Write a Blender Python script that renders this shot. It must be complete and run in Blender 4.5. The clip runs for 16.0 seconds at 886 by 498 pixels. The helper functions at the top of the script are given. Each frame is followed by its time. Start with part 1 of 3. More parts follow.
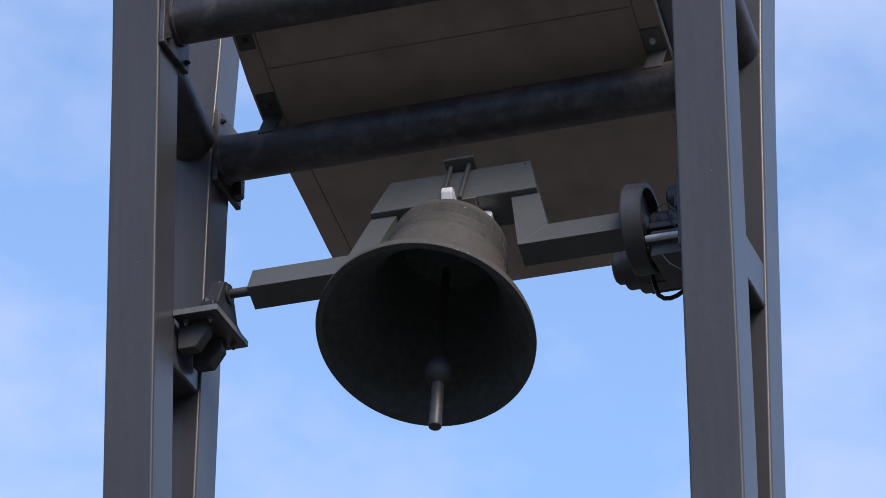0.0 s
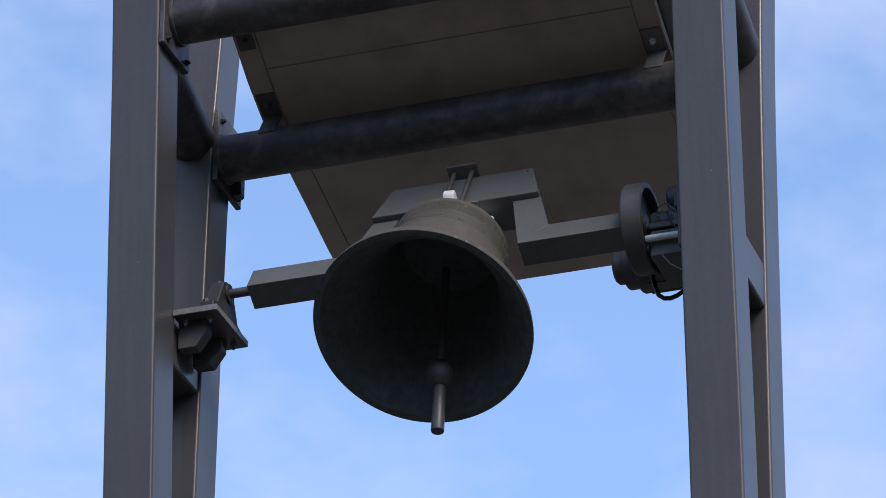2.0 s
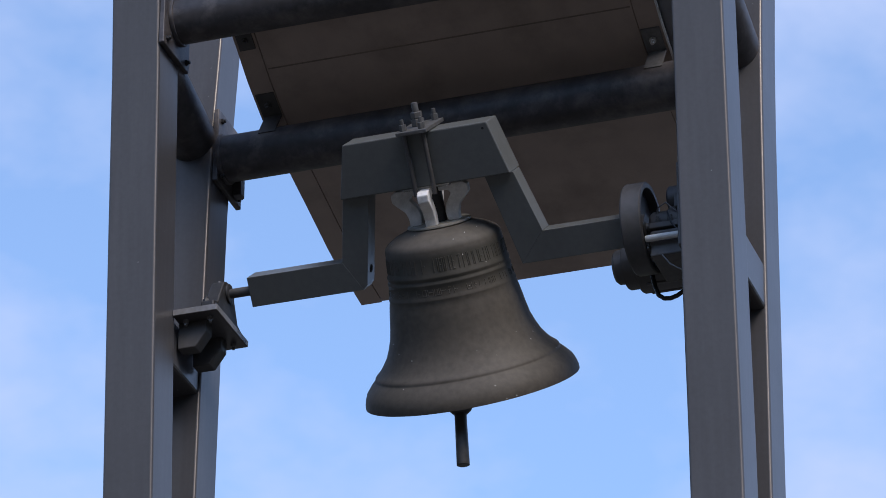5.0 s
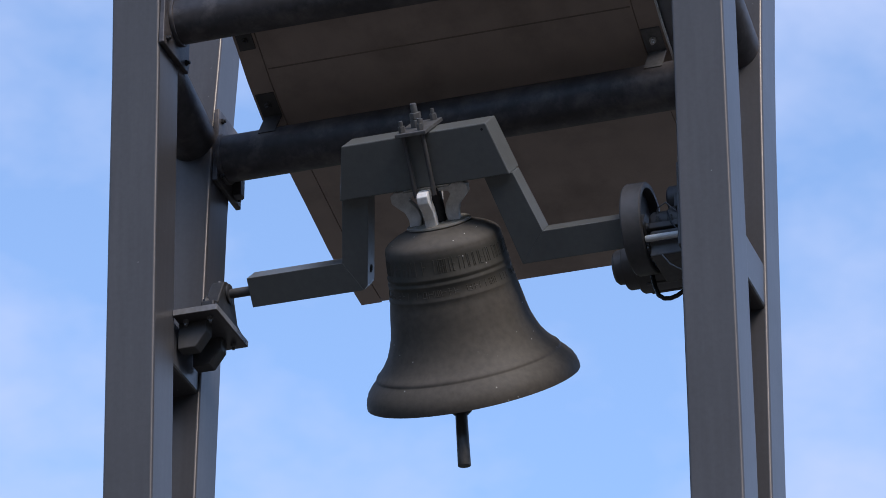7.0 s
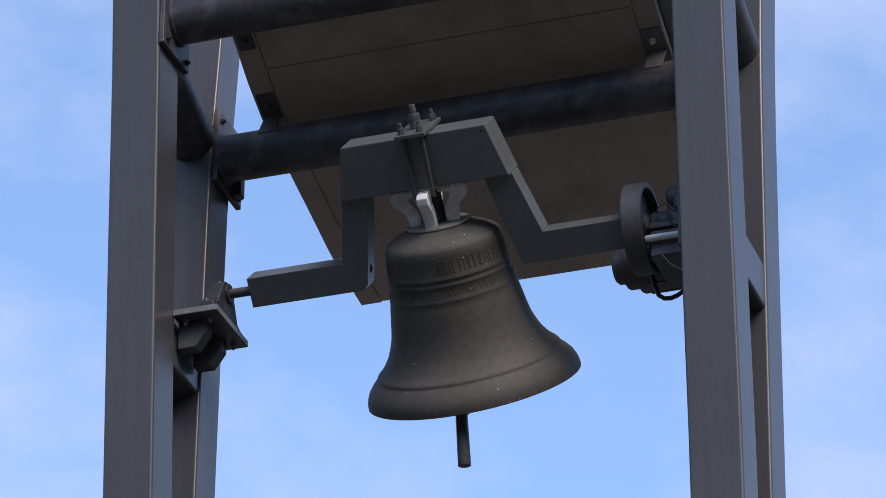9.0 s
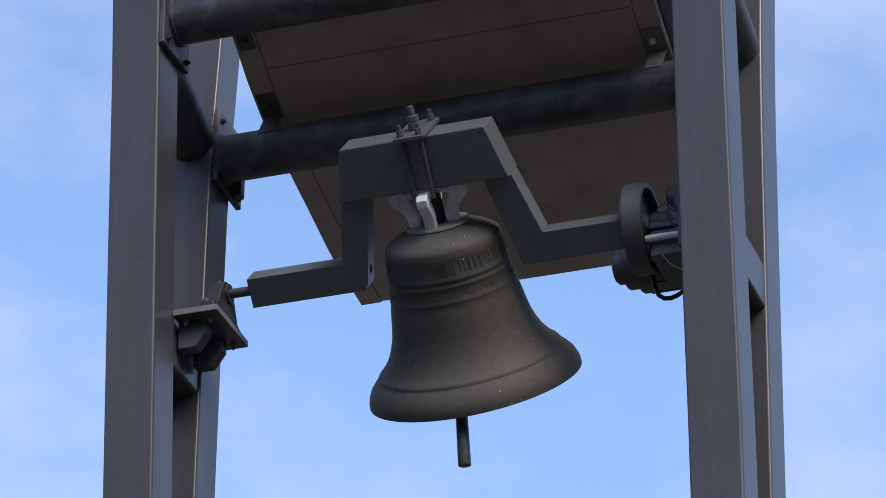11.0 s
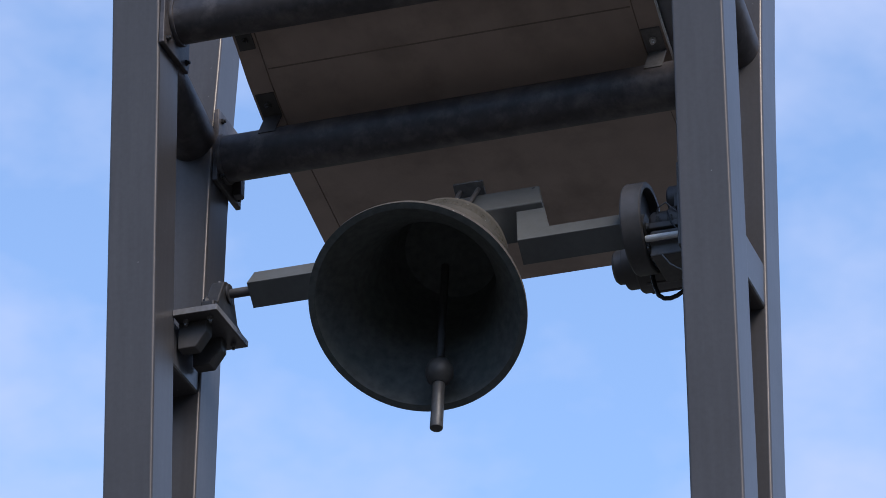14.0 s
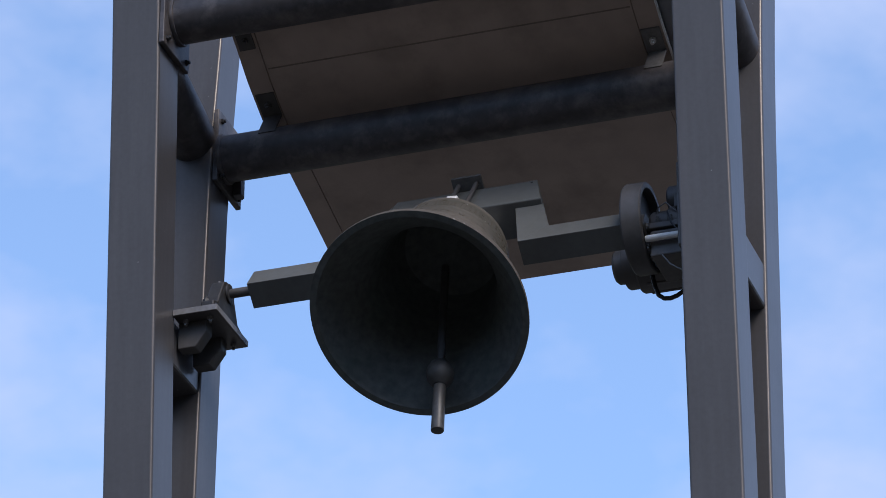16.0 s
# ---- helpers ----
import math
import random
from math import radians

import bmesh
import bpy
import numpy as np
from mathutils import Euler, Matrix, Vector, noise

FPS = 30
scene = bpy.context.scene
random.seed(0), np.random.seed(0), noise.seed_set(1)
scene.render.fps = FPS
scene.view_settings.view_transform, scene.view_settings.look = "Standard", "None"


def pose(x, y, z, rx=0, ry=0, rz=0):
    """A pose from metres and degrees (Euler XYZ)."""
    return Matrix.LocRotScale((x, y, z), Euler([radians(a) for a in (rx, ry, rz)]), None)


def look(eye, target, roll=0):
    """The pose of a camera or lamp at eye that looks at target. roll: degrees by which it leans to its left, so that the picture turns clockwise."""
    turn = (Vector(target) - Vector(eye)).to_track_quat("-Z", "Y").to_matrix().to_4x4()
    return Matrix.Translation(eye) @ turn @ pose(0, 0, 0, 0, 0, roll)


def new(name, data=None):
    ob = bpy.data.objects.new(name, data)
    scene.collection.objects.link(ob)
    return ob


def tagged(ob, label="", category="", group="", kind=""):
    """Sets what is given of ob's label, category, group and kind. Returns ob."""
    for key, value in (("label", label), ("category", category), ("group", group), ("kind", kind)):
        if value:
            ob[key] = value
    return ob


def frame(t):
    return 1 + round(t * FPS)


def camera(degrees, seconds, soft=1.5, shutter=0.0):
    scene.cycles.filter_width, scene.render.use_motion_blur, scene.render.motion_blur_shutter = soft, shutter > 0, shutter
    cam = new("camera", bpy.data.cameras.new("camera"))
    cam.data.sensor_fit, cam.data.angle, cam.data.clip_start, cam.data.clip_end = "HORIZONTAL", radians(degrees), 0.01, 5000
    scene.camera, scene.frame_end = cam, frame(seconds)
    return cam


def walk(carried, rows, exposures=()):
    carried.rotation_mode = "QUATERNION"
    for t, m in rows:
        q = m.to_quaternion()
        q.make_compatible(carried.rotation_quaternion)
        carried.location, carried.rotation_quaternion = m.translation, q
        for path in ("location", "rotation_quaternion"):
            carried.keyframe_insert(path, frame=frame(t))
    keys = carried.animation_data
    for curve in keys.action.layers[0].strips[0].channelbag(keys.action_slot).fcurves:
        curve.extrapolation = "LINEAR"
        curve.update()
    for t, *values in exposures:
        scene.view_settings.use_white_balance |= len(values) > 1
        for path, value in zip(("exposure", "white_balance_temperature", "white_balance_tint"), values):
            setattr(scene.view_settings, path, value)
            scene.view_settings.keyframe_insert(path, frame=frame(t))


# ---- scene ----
H = 8.86                       # height of the swing axis above the ground
EYE = (4.3595, -12.7610, H - 7.2580)


def aim(eye, pitch, yaw):
    """A point one metre ahead of the eye, for a pitch and a turn to the left in radians."""
    return (eye[0] - math.sin(yaw) * math.cos(pitch), eye[1] + math.cos(yaw) * math.cos(pitch), eye[2] + math.sin(pitch))


cam = camera(11.335, 16.0, soft=0.72, shutter=0.12)
VIEW = look(EYE, aim(EYE, 0.4962, 0.3302), 0.291)
JOLT = look(EYE, aim(EYE, 0.4962, 0.33049), 0.291)      # a slight knock against the tripod
walk(cam, [(0.0, VIEW), (1.2, VIEW), (1.5, JOLT), (1.6, JOLT), (1.9, VIEW), (16.0, VIEW)], exposures=[(0.0, 0.92, 6740, 13.5), (16.0, 0.92, 6740, 13.5)])

# ---- light ----
world = bpy.data.worlds.new("world")
scene.world = world
world.use_nodes = True
wn, wl = world.node_tree.nodes, world.node_tree.links
wn.clear()
SUN_ELEV, SUN_TURN = radians(43), radians(136)     # a hazy sun, high on the eye's side
sky = wn.new("ShaderNodeTexSky")
sky.sky_type, sky.sun_disc = "NISHITA", False
sky.sun_elevation, sky.sun_rotation = SUN_ELEV, SUN_TURN
sky.air_density, sky.dust_density, sky.ozone_density = 1.0, 0.1, 4.0
w_co = wn.new("ShaderNodeTexCoord")
w_noise = wn.new("ShaderNodeTexNoise")
w_noise.inputs["Scale"].default_value = 11.0
w_noise.inputs["Detail"].default_value = 5.0
w_noise.inputs["Roughness"].default_value = 0.55
w_map = wn.new("ShaderNodeMapping")
w_map.inputs["Scale"].default_value = (1.0, 1.0, 1.6)
w_ramp = wn.new("ShaderNodeValToRGB")
w_ramp.color_ramp.elements[0].position, w_ramp.color_ramp.elements[0].color = 0.42, (0.0, 0.0, 0.0, 1)
w_ramp.color_ramp.elements[1].position, w_ramp.color_ramp.elements[1].color = 0.72, (1, 1, 1, 1)
w_mix = wn.new("ShaderNodeMixRGB")
w_mix.inputs["Color2"].default_value = (1.95, 2.45, 3.7, 1)
w_back = wn.new("ShaderNodeBackground")
w_back.inputs["Strength"].default_value = 0.15
w_out = wn.new("ShaderNodeOutputWorld")
wl.new(w_co.outputs["Generated"], w_map.inputs["Vector"])
wl.new(w_map.outputs["Vector"], w_noise.inputs["Vector"])
wl.new(w_noise.outputs["Fac"], w_ramp.inputs["Fac"])
wl.new(w_ramp.outputs["Color"], w_mix.inputs["Fac"])
wl.new(sky.outputs["Color"], w_mix.inputs["Color1"])
wl.new(w_mix.outputs["Color"], w_back.inputs["Color"])
wl.new(w_back.outputs["Background"], w_out.inputs["Surface"])

sun = new("sun", bpy.data.lights.new("sun", "SUN"))
sun.data.energy, sun.data.angle, sun.data.color = 1.45, radians(28), (1.0, 0.96, 0.91)
to_sun = Vector((math.sin(SUN_TURN) * math.cos(SUN_ELEV), math.cos(SUN_TURN) * math.cos(SUN_ELEV), math.sin(SUN_ELEV)))
sun.matrix_world = look(to_sun * 50, (0, 0, 0))


# ---- materials ----
def surface(name, colour, rough=0.5, metal=0.0, grain=40.0, vary=0.25, stain=3.0, stain_colour=None, stain_amount=0.35, bump=0.15, fleck=None, fleck_scale=28.0, fleck_share=0.9, spec=0.5, sheen=(1, 1, 1), streak=0.0, grime_shade=None):
    """A painted or bare surface: a base colour with fine grain, broad stains, and small bright flecks if wanted."""
    m = bpy.data.materials.new(name)
    m.use_nodes = True
    n, l = m.node_tree.nodes, m.node_tree.links
    b = n["Principled BSDF"]
    b.inputs["Metallic"].default_value = metal
    b.inputs["Specular IOR Level"].default_value = spec
    b.inputs["Specular Tint"].default_value = (*sheen, 1)
    co = n.new("ShaderNodeTexCoord")
    fine = n.new("ShaderNodeTexNoise")
    fine.inputs["Scale"].default_value, fine.inputs["Detail"].default_value = grain, 5.0
    broad = n.new("ShaderNodeTexNoise")
    broad.inputs["Scale"].default_value, broad.inputs["Detail"].default_value = stain, 7.0
    broad.inputs["Roughness"].default_value = 0.65
    l.new(co.outputs["Object"], fine.inputs["Vector"])
    l.new(co.outputs["Object"], broad.inputs["Vector"])
    r1 = n.new("ShaderNodeValToRGB")
    r1.color_ramp.elements[0].position, r1.color_ramp.elements[1].position = 0.25, 0.75
    r1.color_ramp.elements[0].color = (*[c * (1 - vary) for c in colour], 1)
    r1.color_ramp.elements[1].color = (*[min(1, c * (1 + vary)) for c in colour], 1)
    l.new(fine.outputs["Fac"], r1.inputs["Fac"])
    r2 = n.new("ShaderNodeValToRGB")
    r2.color_ramp.elements[0].position, r2.color_ramp.elements[1].position = 0.48, 0.72
    r2.color_ramp.elements[0].color = (0, 0, 0, 1)
    r2.color_ramp.elements[1].color = (stain_amount, stain_amount, stain_amount, 1)
    l.new(broad.outputs["Fac"], r2.inputs["Fac"])
    mix = n.new("ShaderNodeMixRGB")
    mix.inputs["Color2"].default_value = (*(stain_colour or [c * 0.55 for c in colour]), 1)
    l.new(r2.outputs["Color"], mix.inputs["Fac"])
    l.new(r1.outputs["Color"], mix.inputs["Color1"])
    last = mix
    if streak:                                  # rain streaks that run down
        long = n.new("ShaderNodeMapping")
        long.inputs["Scale"].default_value = (45.0, 45.0, 0.9)
        runs = n.new("ShaderNodeTexNoise")
        runs.inputs["Scale"].default_value, runs.inputs["Detail"].default_value = 1.0, 4.0
        r4 = n.new("ShaderNodeValToRGB")
        r4.color_ramp.elements[0].position, r4.color_ramp.elements[1].position = 0.35, 0.7
        r4.color_ramp.elements[0].color, r4.color_ramp.elements[1].color = (1 - streak, 1 - streak, 1 - streak, 1), (1 + streak, 1 + streak, 1 + streak, 1)
        wash = n.new("ShaderNodeMixRGB")
        wash.blend_type = "MULTIPLY"
        wash.inputs["Fac"].default_value = 1.0
        l.new(co.outputs["Object"], long.inputs["Vector"])
        l.new(long.outputs["Vector"], runs.inputs["Vector"])
        l.new(runs.outputs["Fac"], r4.inputs["Fac"])
        l.new(last.outputs["Color"], wash.inputs["Color1"])
        l.new(r4.outputs["Color"], wash.inputs["Color2"])
        last = wash
    if grime_shade:                                   # dirt on raised bands plus painted shade under the yoke: colour, low, high, amount
        axis = n.new("ShaderNodeSeparateXYZ")
        belt = n.new("ShaderNodeMapRange")
        belt.interpolation_type = "SMOOTHSTEP"
        belt.inputs["From Min"].default_value, belt.inputs["From Max"].default_value = grime_shade[1], grime_shade[2]
        upper = n.new("ShaderNodeMapRange")
        upper.interpolation_type = "SMOOTHSTEP"
        upper.inputs["From Min"].default_value, upper.inputs["From Max"].default_value = grime_shade[2] + 0.105, grime_shade[2] + 0.085
        band = n.new("ShaderNodeMath")
        band.operation = "MULTIPLY"
        patch = n.new("ShaderNodeMapRange")
        patch.inputs["From Min"].default_value, patch.inputs["From Max"].default_value = 0.3, 0.62
        patch.inputs["To Min"].default_value, patch.inputs["To Max"].default_value = 0.25 * grime_shade[3], grime_shade[3]
        both = n.new("ShaderNodeMath")
        both.operation = "MULTIPLY"
        dirt_shade = n.new("ShaderNodeMixRGB")
        dirt_shade.inputs["Color2"].default_value = (*grime_shade[0], 1)
        l.new(co.outputs["Object"], axis.inputs["Vector"])
        l.new(axis.outputs["Z"], belt.inputs["Value"])
        l.new(broad.outputs["Fac"], patch.inputs["Value"])
        l.new(axis.outputs["Z"], upper.inputs["Value"])
        l.new(belt.outputs["Result"], band.inputs[0])
        l.new(upper.outputs["Result"], band.inputs[1])
        l.new(band.outputs[0], both.inputs[0])
        l.new(patch.outputs["Result"], both.inputs[1])
        l.new(both.outputs[0], dirt_shade.inputs["Fac"])
        l.new(last.outputs["Color"], dirt_shade.inputs["Color1"])
        last = dirt_shade
    if fleck:
        spots = n.new("ShaderNodeTexVoronoi")
        spots.inputs["Scale"].default_value = fleck_scale
        l.new(co.outputs["Object"], spots.inputs["Vector"])
        r3 = n.new("ShaderNodeValToRGB")
        r3.color_ramp.elements[0].position, r3.color_ramp.elements[1].position = 0.06, 0.09
        r3.color_ramp.elements[0].color, r3.color_ramp.elements[1].color = (1, 1, 1, 1), (0, 0, 0, 1)
        l.new(spots.outputs["Distance"], r3.inputs["Fac"])
        few = n.new("ShaderNodeMath")
        few.operation = "GREATER_THAN"
        few.inputs[1].default_value = fleck_share
        pick = n.new("ShaderNodeSeparateColor")
        l.new(spots.outputs["Color"], pick.inputs["Color"])
        l.new(pick.outputs["Red"], few.inputs[0])
        both = n.new("ShaderNodeMath")
        both.operation = "MULTIPLY"
        l.new(few.outputs[0], both.inputs[0])
        l.new(r3.outputs["Color"], both.inputs[1])
        mix2 = n.new("ShaderNodeMixRGB")
        mix2.inputs["Color2"].default_value = (*fleck, 1)
        l.new(both.outputs[0], mix2.inputs["Fac"])
        l.new(last.outputs["Color"], mix2.inputs["Color1"])
        last = mix2
    l.new(last.outputs["Color"], b.inputs["Base Color"])
    rr = n.new("ShaderNodeMapRange")
    rr.inputs["To Min"].default_value, rr.inputs["To Max"].default_value = max(0.05, rough - 0.06), min(1, rough + 0.06)
    l.new(broad.outputs["Fac"], rr.inputs["Value"])
    l.new(rr.outputs["Result"], b.inputs["Roughness"])
    bp = n.new("ShaderNodeBump")
    bp.inputs["Strength"].default_value, bp.inputs["Distance"].default_value = bump, 0.004
    l.new(fine.outputs["Fac"], bp.inputs["Height"])
    l.new(bp.outputs["Normal"], b.inputs["Normal"])
    return m


POST = surface("post_paint", (0.072, 0.069, 0.072), 0.33, grain=60, vary=0.08, stain=2.2, stain_amount=0.3, bump=0.02, fleck=(0.5, 0.48, 0.45), fleck_scale=34, spec=0.70, sheen=(1.0, 0.86, 0.74), streak=0.07)
TUBE = surface("tube_paint", (0.064, 0.057, 0.058), 0.47, grain=30, vary=0.25, stain=9, stain_colour=(0.19, 0.165, 0.155), stain_amount=0.85, bump=0.3)
YOKE = surface("yoke_paint", (0.121, 0.123, 0.116), 0.36, grain=50, vary=0.08, stain=4, stain_amount=0.3, bump=0.03, spec=0.5)
# upper bell is stained, and also coloured darker where the yoke shades it
BRONZE = surface("bell_bronze", (0.098, 0.083, 0.067), 0.66, metal=0.0, spec=0.32, grain=45, vary=0.18, stain=5, stain_colour=(0.075, 0.068, 0.056), stain_amount=0.35, bump=0.15, fleck=(0.62, 0.6, 0.55), fleck_scale=34, fleck_share=0.74, grime_shade=((0.045, 0.043, 0.033), -0.14, -0.04, 0.8))
BRONZE_IN = surface("bell_inside", (0.108, 0.113, 0.106), 0.8, metal=0.0, spec=0.2, grain=35, vary=0.25, stain=4, stain_colour=(0.07, 0.095, 0.085), stain_amount=0.5, bump=0.08)
PALE = surface("pale_strap_metal", (0.79, 0.76, 0.73), 0.5, grain=40, vary=0.12, stain=14, stain_colour=(0.3, 0.28, 0.25), stain_amount=0.6, bump=0.15)
CROWN = surface("crown_plate_metal", (0.24, 0.22, 0.185), 0.55, grain=40, vary=0.25, stain=12, stain_amount=0.6, bump=0.15)
DULL = surface("galvanised_steel", (0.17, 0.165, 0.16), 0.45, metal=0.5, grain=50, vary=0.2, stain=12, stain_amount=0.5, bump=0.15)
PLATE = surface("worn_plate_steel", (0.21, 0.20, 0.195), 0.42, metal=0.2, grain=60, vary=0.2, stain=14, stain_amount=0.5, bump=0.12)
IRON = surface("dark_iron", (0.04, 0.039, 0.04), 0.5, metal=0.3, grain=45, vary=0.25, stain=9, stain_amount=0.5, bump=0.2)
CANOPY = surface("canopy_board", (0.46, 0.355, 0.295), 0.55, grain=8, vary=0.1, stain=2.5, stain_colour=(0.22, 0.165, 0.13), stain_amount=0.6, bump=0.08)
JOINT = surface("board_joint", (0.25, 0.195, 0.155), 0.7, grain=20, vary=0.2)
# one iron in two tones: lit flight, rod and ball shaded inside the bell
CLAPPER_LIT = surface("lit_clapper_iron", (0.10, 0.095, 0.09), 0.45, metal=0.3, grain=45, vary=0.25, stain=9, stain_amount=0.5, bump=0.2)
CLAPPER_SHADED = surface("shaded_clapper_iron", (0.058, 0.056, 0.054), 0.55, metal=0.2, grain=45, vary=0.25, stain=9, stain_amount=0.5, bump=0.2)
PLUMAGE = surface("bird_plumage", (0.16, 0.14, 0.125), 0.8, grain=60, vary=0.3)
SEAM = surface("dark_joint", (0.02, 0.018, 0.017), 0.8, grain=20, vary=0.2)
ROOF = surface("roof_sheet", (0.3, 0.3, 0.31), 0.4, metal=0.4, grain=20, vary=0.1, stain=2)
ALU = surface("pale_edge_trim", (0.82, 0.81, 0.79), 0.4, metal=0.0, grain=30, vary=0.1, stain=8)
MOTOR = surface("motor_casing", (0.10, 0.092, 0.085), 0.5, grain=40, vary=0.2, stain=10, stain_amount=0.5, bump=0.15)
WHEEL = surface("wheel_paint", (0.075, 0.070, 0.068), 0.5, grain=40, vary=0.15, stain=7, stain_amount=0.4, bump=0.12)
RUBBER = surface("cable_rubber", (0.02, 0.02, 0.022), 0.5, grain=40, vary=0.2)
GROUND = surface("ground_paving", (0.068, 0.064, 0.058), 0.9, grain=30, vary=0.3, stain=0.2, stain_colour=(0.07, 0.08, 0.045), stain_amount=0.6)


# ---- mesh helpers ----
def part(name, bm, material, parent, label="", smooth=False):
    """Links a bmesh as one mesh object under a thing or a part; the bmesh is in the thing's space."""
    me = bpy.data.meshes.new(name)
    bmesh.ops.recalc_face_normals(bm, faces=bm.faces)
    bm.to_mesh(me)
    bm.free()
    me.materials.append(material)
    if smooth:
        for p in me.polygons:
            p.use_smooth = True
        me.set_sharp_from_angle(angle=radians(35))
    ob = new(name, me)
    ob.parent = parent
    if label:
        tagged(ob, label)
    return ob


def thing(name, x, y, z, label, category, group="", kind=""):
    ob = new(name)
    ob.matrix_basis = pose(x, y, z)
    return tagged(ob, label, category, group, kind)


def box(x0, x1, y0, y1, z0, z1, bevel=0.004, seg=2, bm=None):
    one = bmesh.new()
    bmesh.ops.create_cube(one, size=1)
    for v in one.verts:
        v.co = Vector(((x0 + x1) / 2 + v.co.x * (x1 - x0), (y0 + y1) / 2 + v.co.y * (y1 - y0), (z0 + z1) / 2 + v.co.z * (z1 - z0)))
    if bevel:
        bmesh.ops.bevel(one, geom=one.edges[:], offset=bevel, segments=seg, affect="EDGES", profile=0.5)
    return join(bm, one)


def join(bm, one):
    if bm is None:
        return one
    me = bpy.data.meshes.new("tmp")
    one.to_mesh(me)
    one.free()
    bm.from_mesh(me)
    bpy.data.meshes.remove(me)
    return bm


def prism(outline, axis, a, b, bevel=0.003, bm=None, seg=2):
    """An outline (two coordinates in the plane across the axis) drawn out from a to b along x, y or z."""
    one = bmesh.new()

    def at(p, s):
        return {"x": (s, p[0], p[1]), "y": (p[0], s, p[1]), "z": (p[0], p[1], s)}[axis]
    lo = [one.verts.new(at(p, a)) for p in outline]
    hi = [one.verts.new(at(p, b)) for p in outline]
    one.faces.new(lo)
    one.faces.new(hi[::-1])
    for i in range(len(lo)):
        j = (i + 1) % len(lo)
        one.faces.new((lo[j], lo[i], hi[i], hi[j]))
    bmesh.ops.recalc_face_normals(one, faces=one.faces)
    if bevel:
        bmesh.ops.bevel(one, geom=one.edges[:], offset=bevel, segments=seg, affect="EDGES", profile=0.5)
    return join(bm, one)


def rod(p, q, r, sides=16, bevel=0.0, bm=None, r2=None):
    """A round bar from p to q."""
    p, q = Vector(p), Vector(q)
    one = bmesh.new()
    bmesh.ops.create_cone(one, cap_ends=True, segments=sides, radius1=r, radius2=r if r2 is None else r2, depth=(q - p).length)
    if bevel:
        ring = [e for e in one.edges if abs(abs(e.verts[0].co.z) - (q - p).length / 2) < 1e-6 and abs(e.verts[0].co.z - e.verts[1].co.z) < 1e-6]
        bmesh.ops.bevel(one, geom=ring, offset=bevel, segments=2, affect="EDGES", profile=0.5)
    one.transform(Matrix.Translation((p + q) / 2) @ (q - p).to_track_quat("Z", "Y").to_matrix().to_4x4())
    return join(bm, one)


def turned(profile, axis="z", sides=96, bm=None, closed=False, at=(0, 0, 0)):
    """A profile of (radius, height) pairs turned about an axis."""
    one = bmesh.new()
    rings = []
    for r, h in profile:
        if r < 1e-6:
            rings.append([one.verts.new((0, 0, h))])
        else:
            rings.append([one.verts.new((r * math.cos(k / sides * math.tau), r * math.sin(k / sides * math.tau), h)) for k in range(sides)])
    pairs = list(zip(rings, rings[1:] + ([rings[0]] if closed else [])))
    if not closed:
        pairs = pairs[:len(rings) - 1]
    for a, b in pairs:
        for k in range(sides):
            j = (k + 1) % sides
            if len(a) == 1 and len(b) == 1:
                break
            if len(a) == 1:
                one.faces.new((a[0], b[k], b[j]))
            elif len(b) == 1:
                one.faces.new((a[k], a[j], b[0]))
            else:
                one.faces.new((a[k], a[j], b[j], b[k]))
    m = {"z": Matrix(), "x": Matrix.Rotation(radians(90), 4, "Y"), "y": Matrix.Rotation(radians(-90), 4, "X")}[axis]
    one.transform(Matrix.Translation(at) @ m)
    return join(bm, one)


def swept(line, wx, wy, corner=0.010, bm=None):
    """A square tube of rounded section along points (x, y, z) that climb."""
    one = bmesh.new()
    ring = []
    for sx, sy, a0 in ((1, 1, 0), (-1, 1, 90), (-1, -1, 180), (1, -1, 270)):
        cx, cy = sx * (wx / 2 - corner), sy * (wy / 2 - corner)
        for k in range(5):
            a = radians(a0 + k * 22.5)
            x, y = cx + corner * math.cos(a), cy + corner * math.sin(a)
            if k == 0:
                ring.append((x + 0.0015 * math.sin(a), y - 0.0015 * math.cos(a)))
            ring.append((x, y))
            if k == 4:
                ring.append((x - 0.0015 * math.sin(a), y + 0.0015 * math.cos(a)))
    rows = [[one.verts.new((x + u, y + v, z)) for u, v in ring] for x, y, z in line]
    n = len(ring)
    for a, b in zip(rows, rows[1:]):
        for k in range(n):
            one.faces.new((a[k], a[(k + 1) % n], b[(k + 1) % n], b[k]))
    one.faces.new(rows[0][::-1])
    one.faces.new(rows[-1])
    return join(bm, one)


def pipe(points, r, sides=10, bm=None):
    """A bent round cable or bar through points."""
    one = bmesh.new()
    pts = [Vector(p) for p in points]
    rows = []
    for i, p in enumerate(pts):
        d = (pts[min(i + 1, len(pts) - 1)] - pts[max(i - 1, 0)]).normalized()
        s = d.cross(Vector((0.31, 0.87, 0.38))).normalized()
        u = d.cross(s)
        rows.append([one.verts.new(p + r * (s * math.cos(k / sides * math.tau) + u * math.sin(k / sides * math.tau))) for k in range(sides)])
    for a, b in zip(rows, rows[1:]):
        for k in range(sides):
            one.faces.new((a[k], a[(k + 1) % sides], b[(k + 1) % sides], b[k]))
    one.faces.new(rows[0][::-1])
    one.faces.new(rows[-1])
    return join(bm, one)


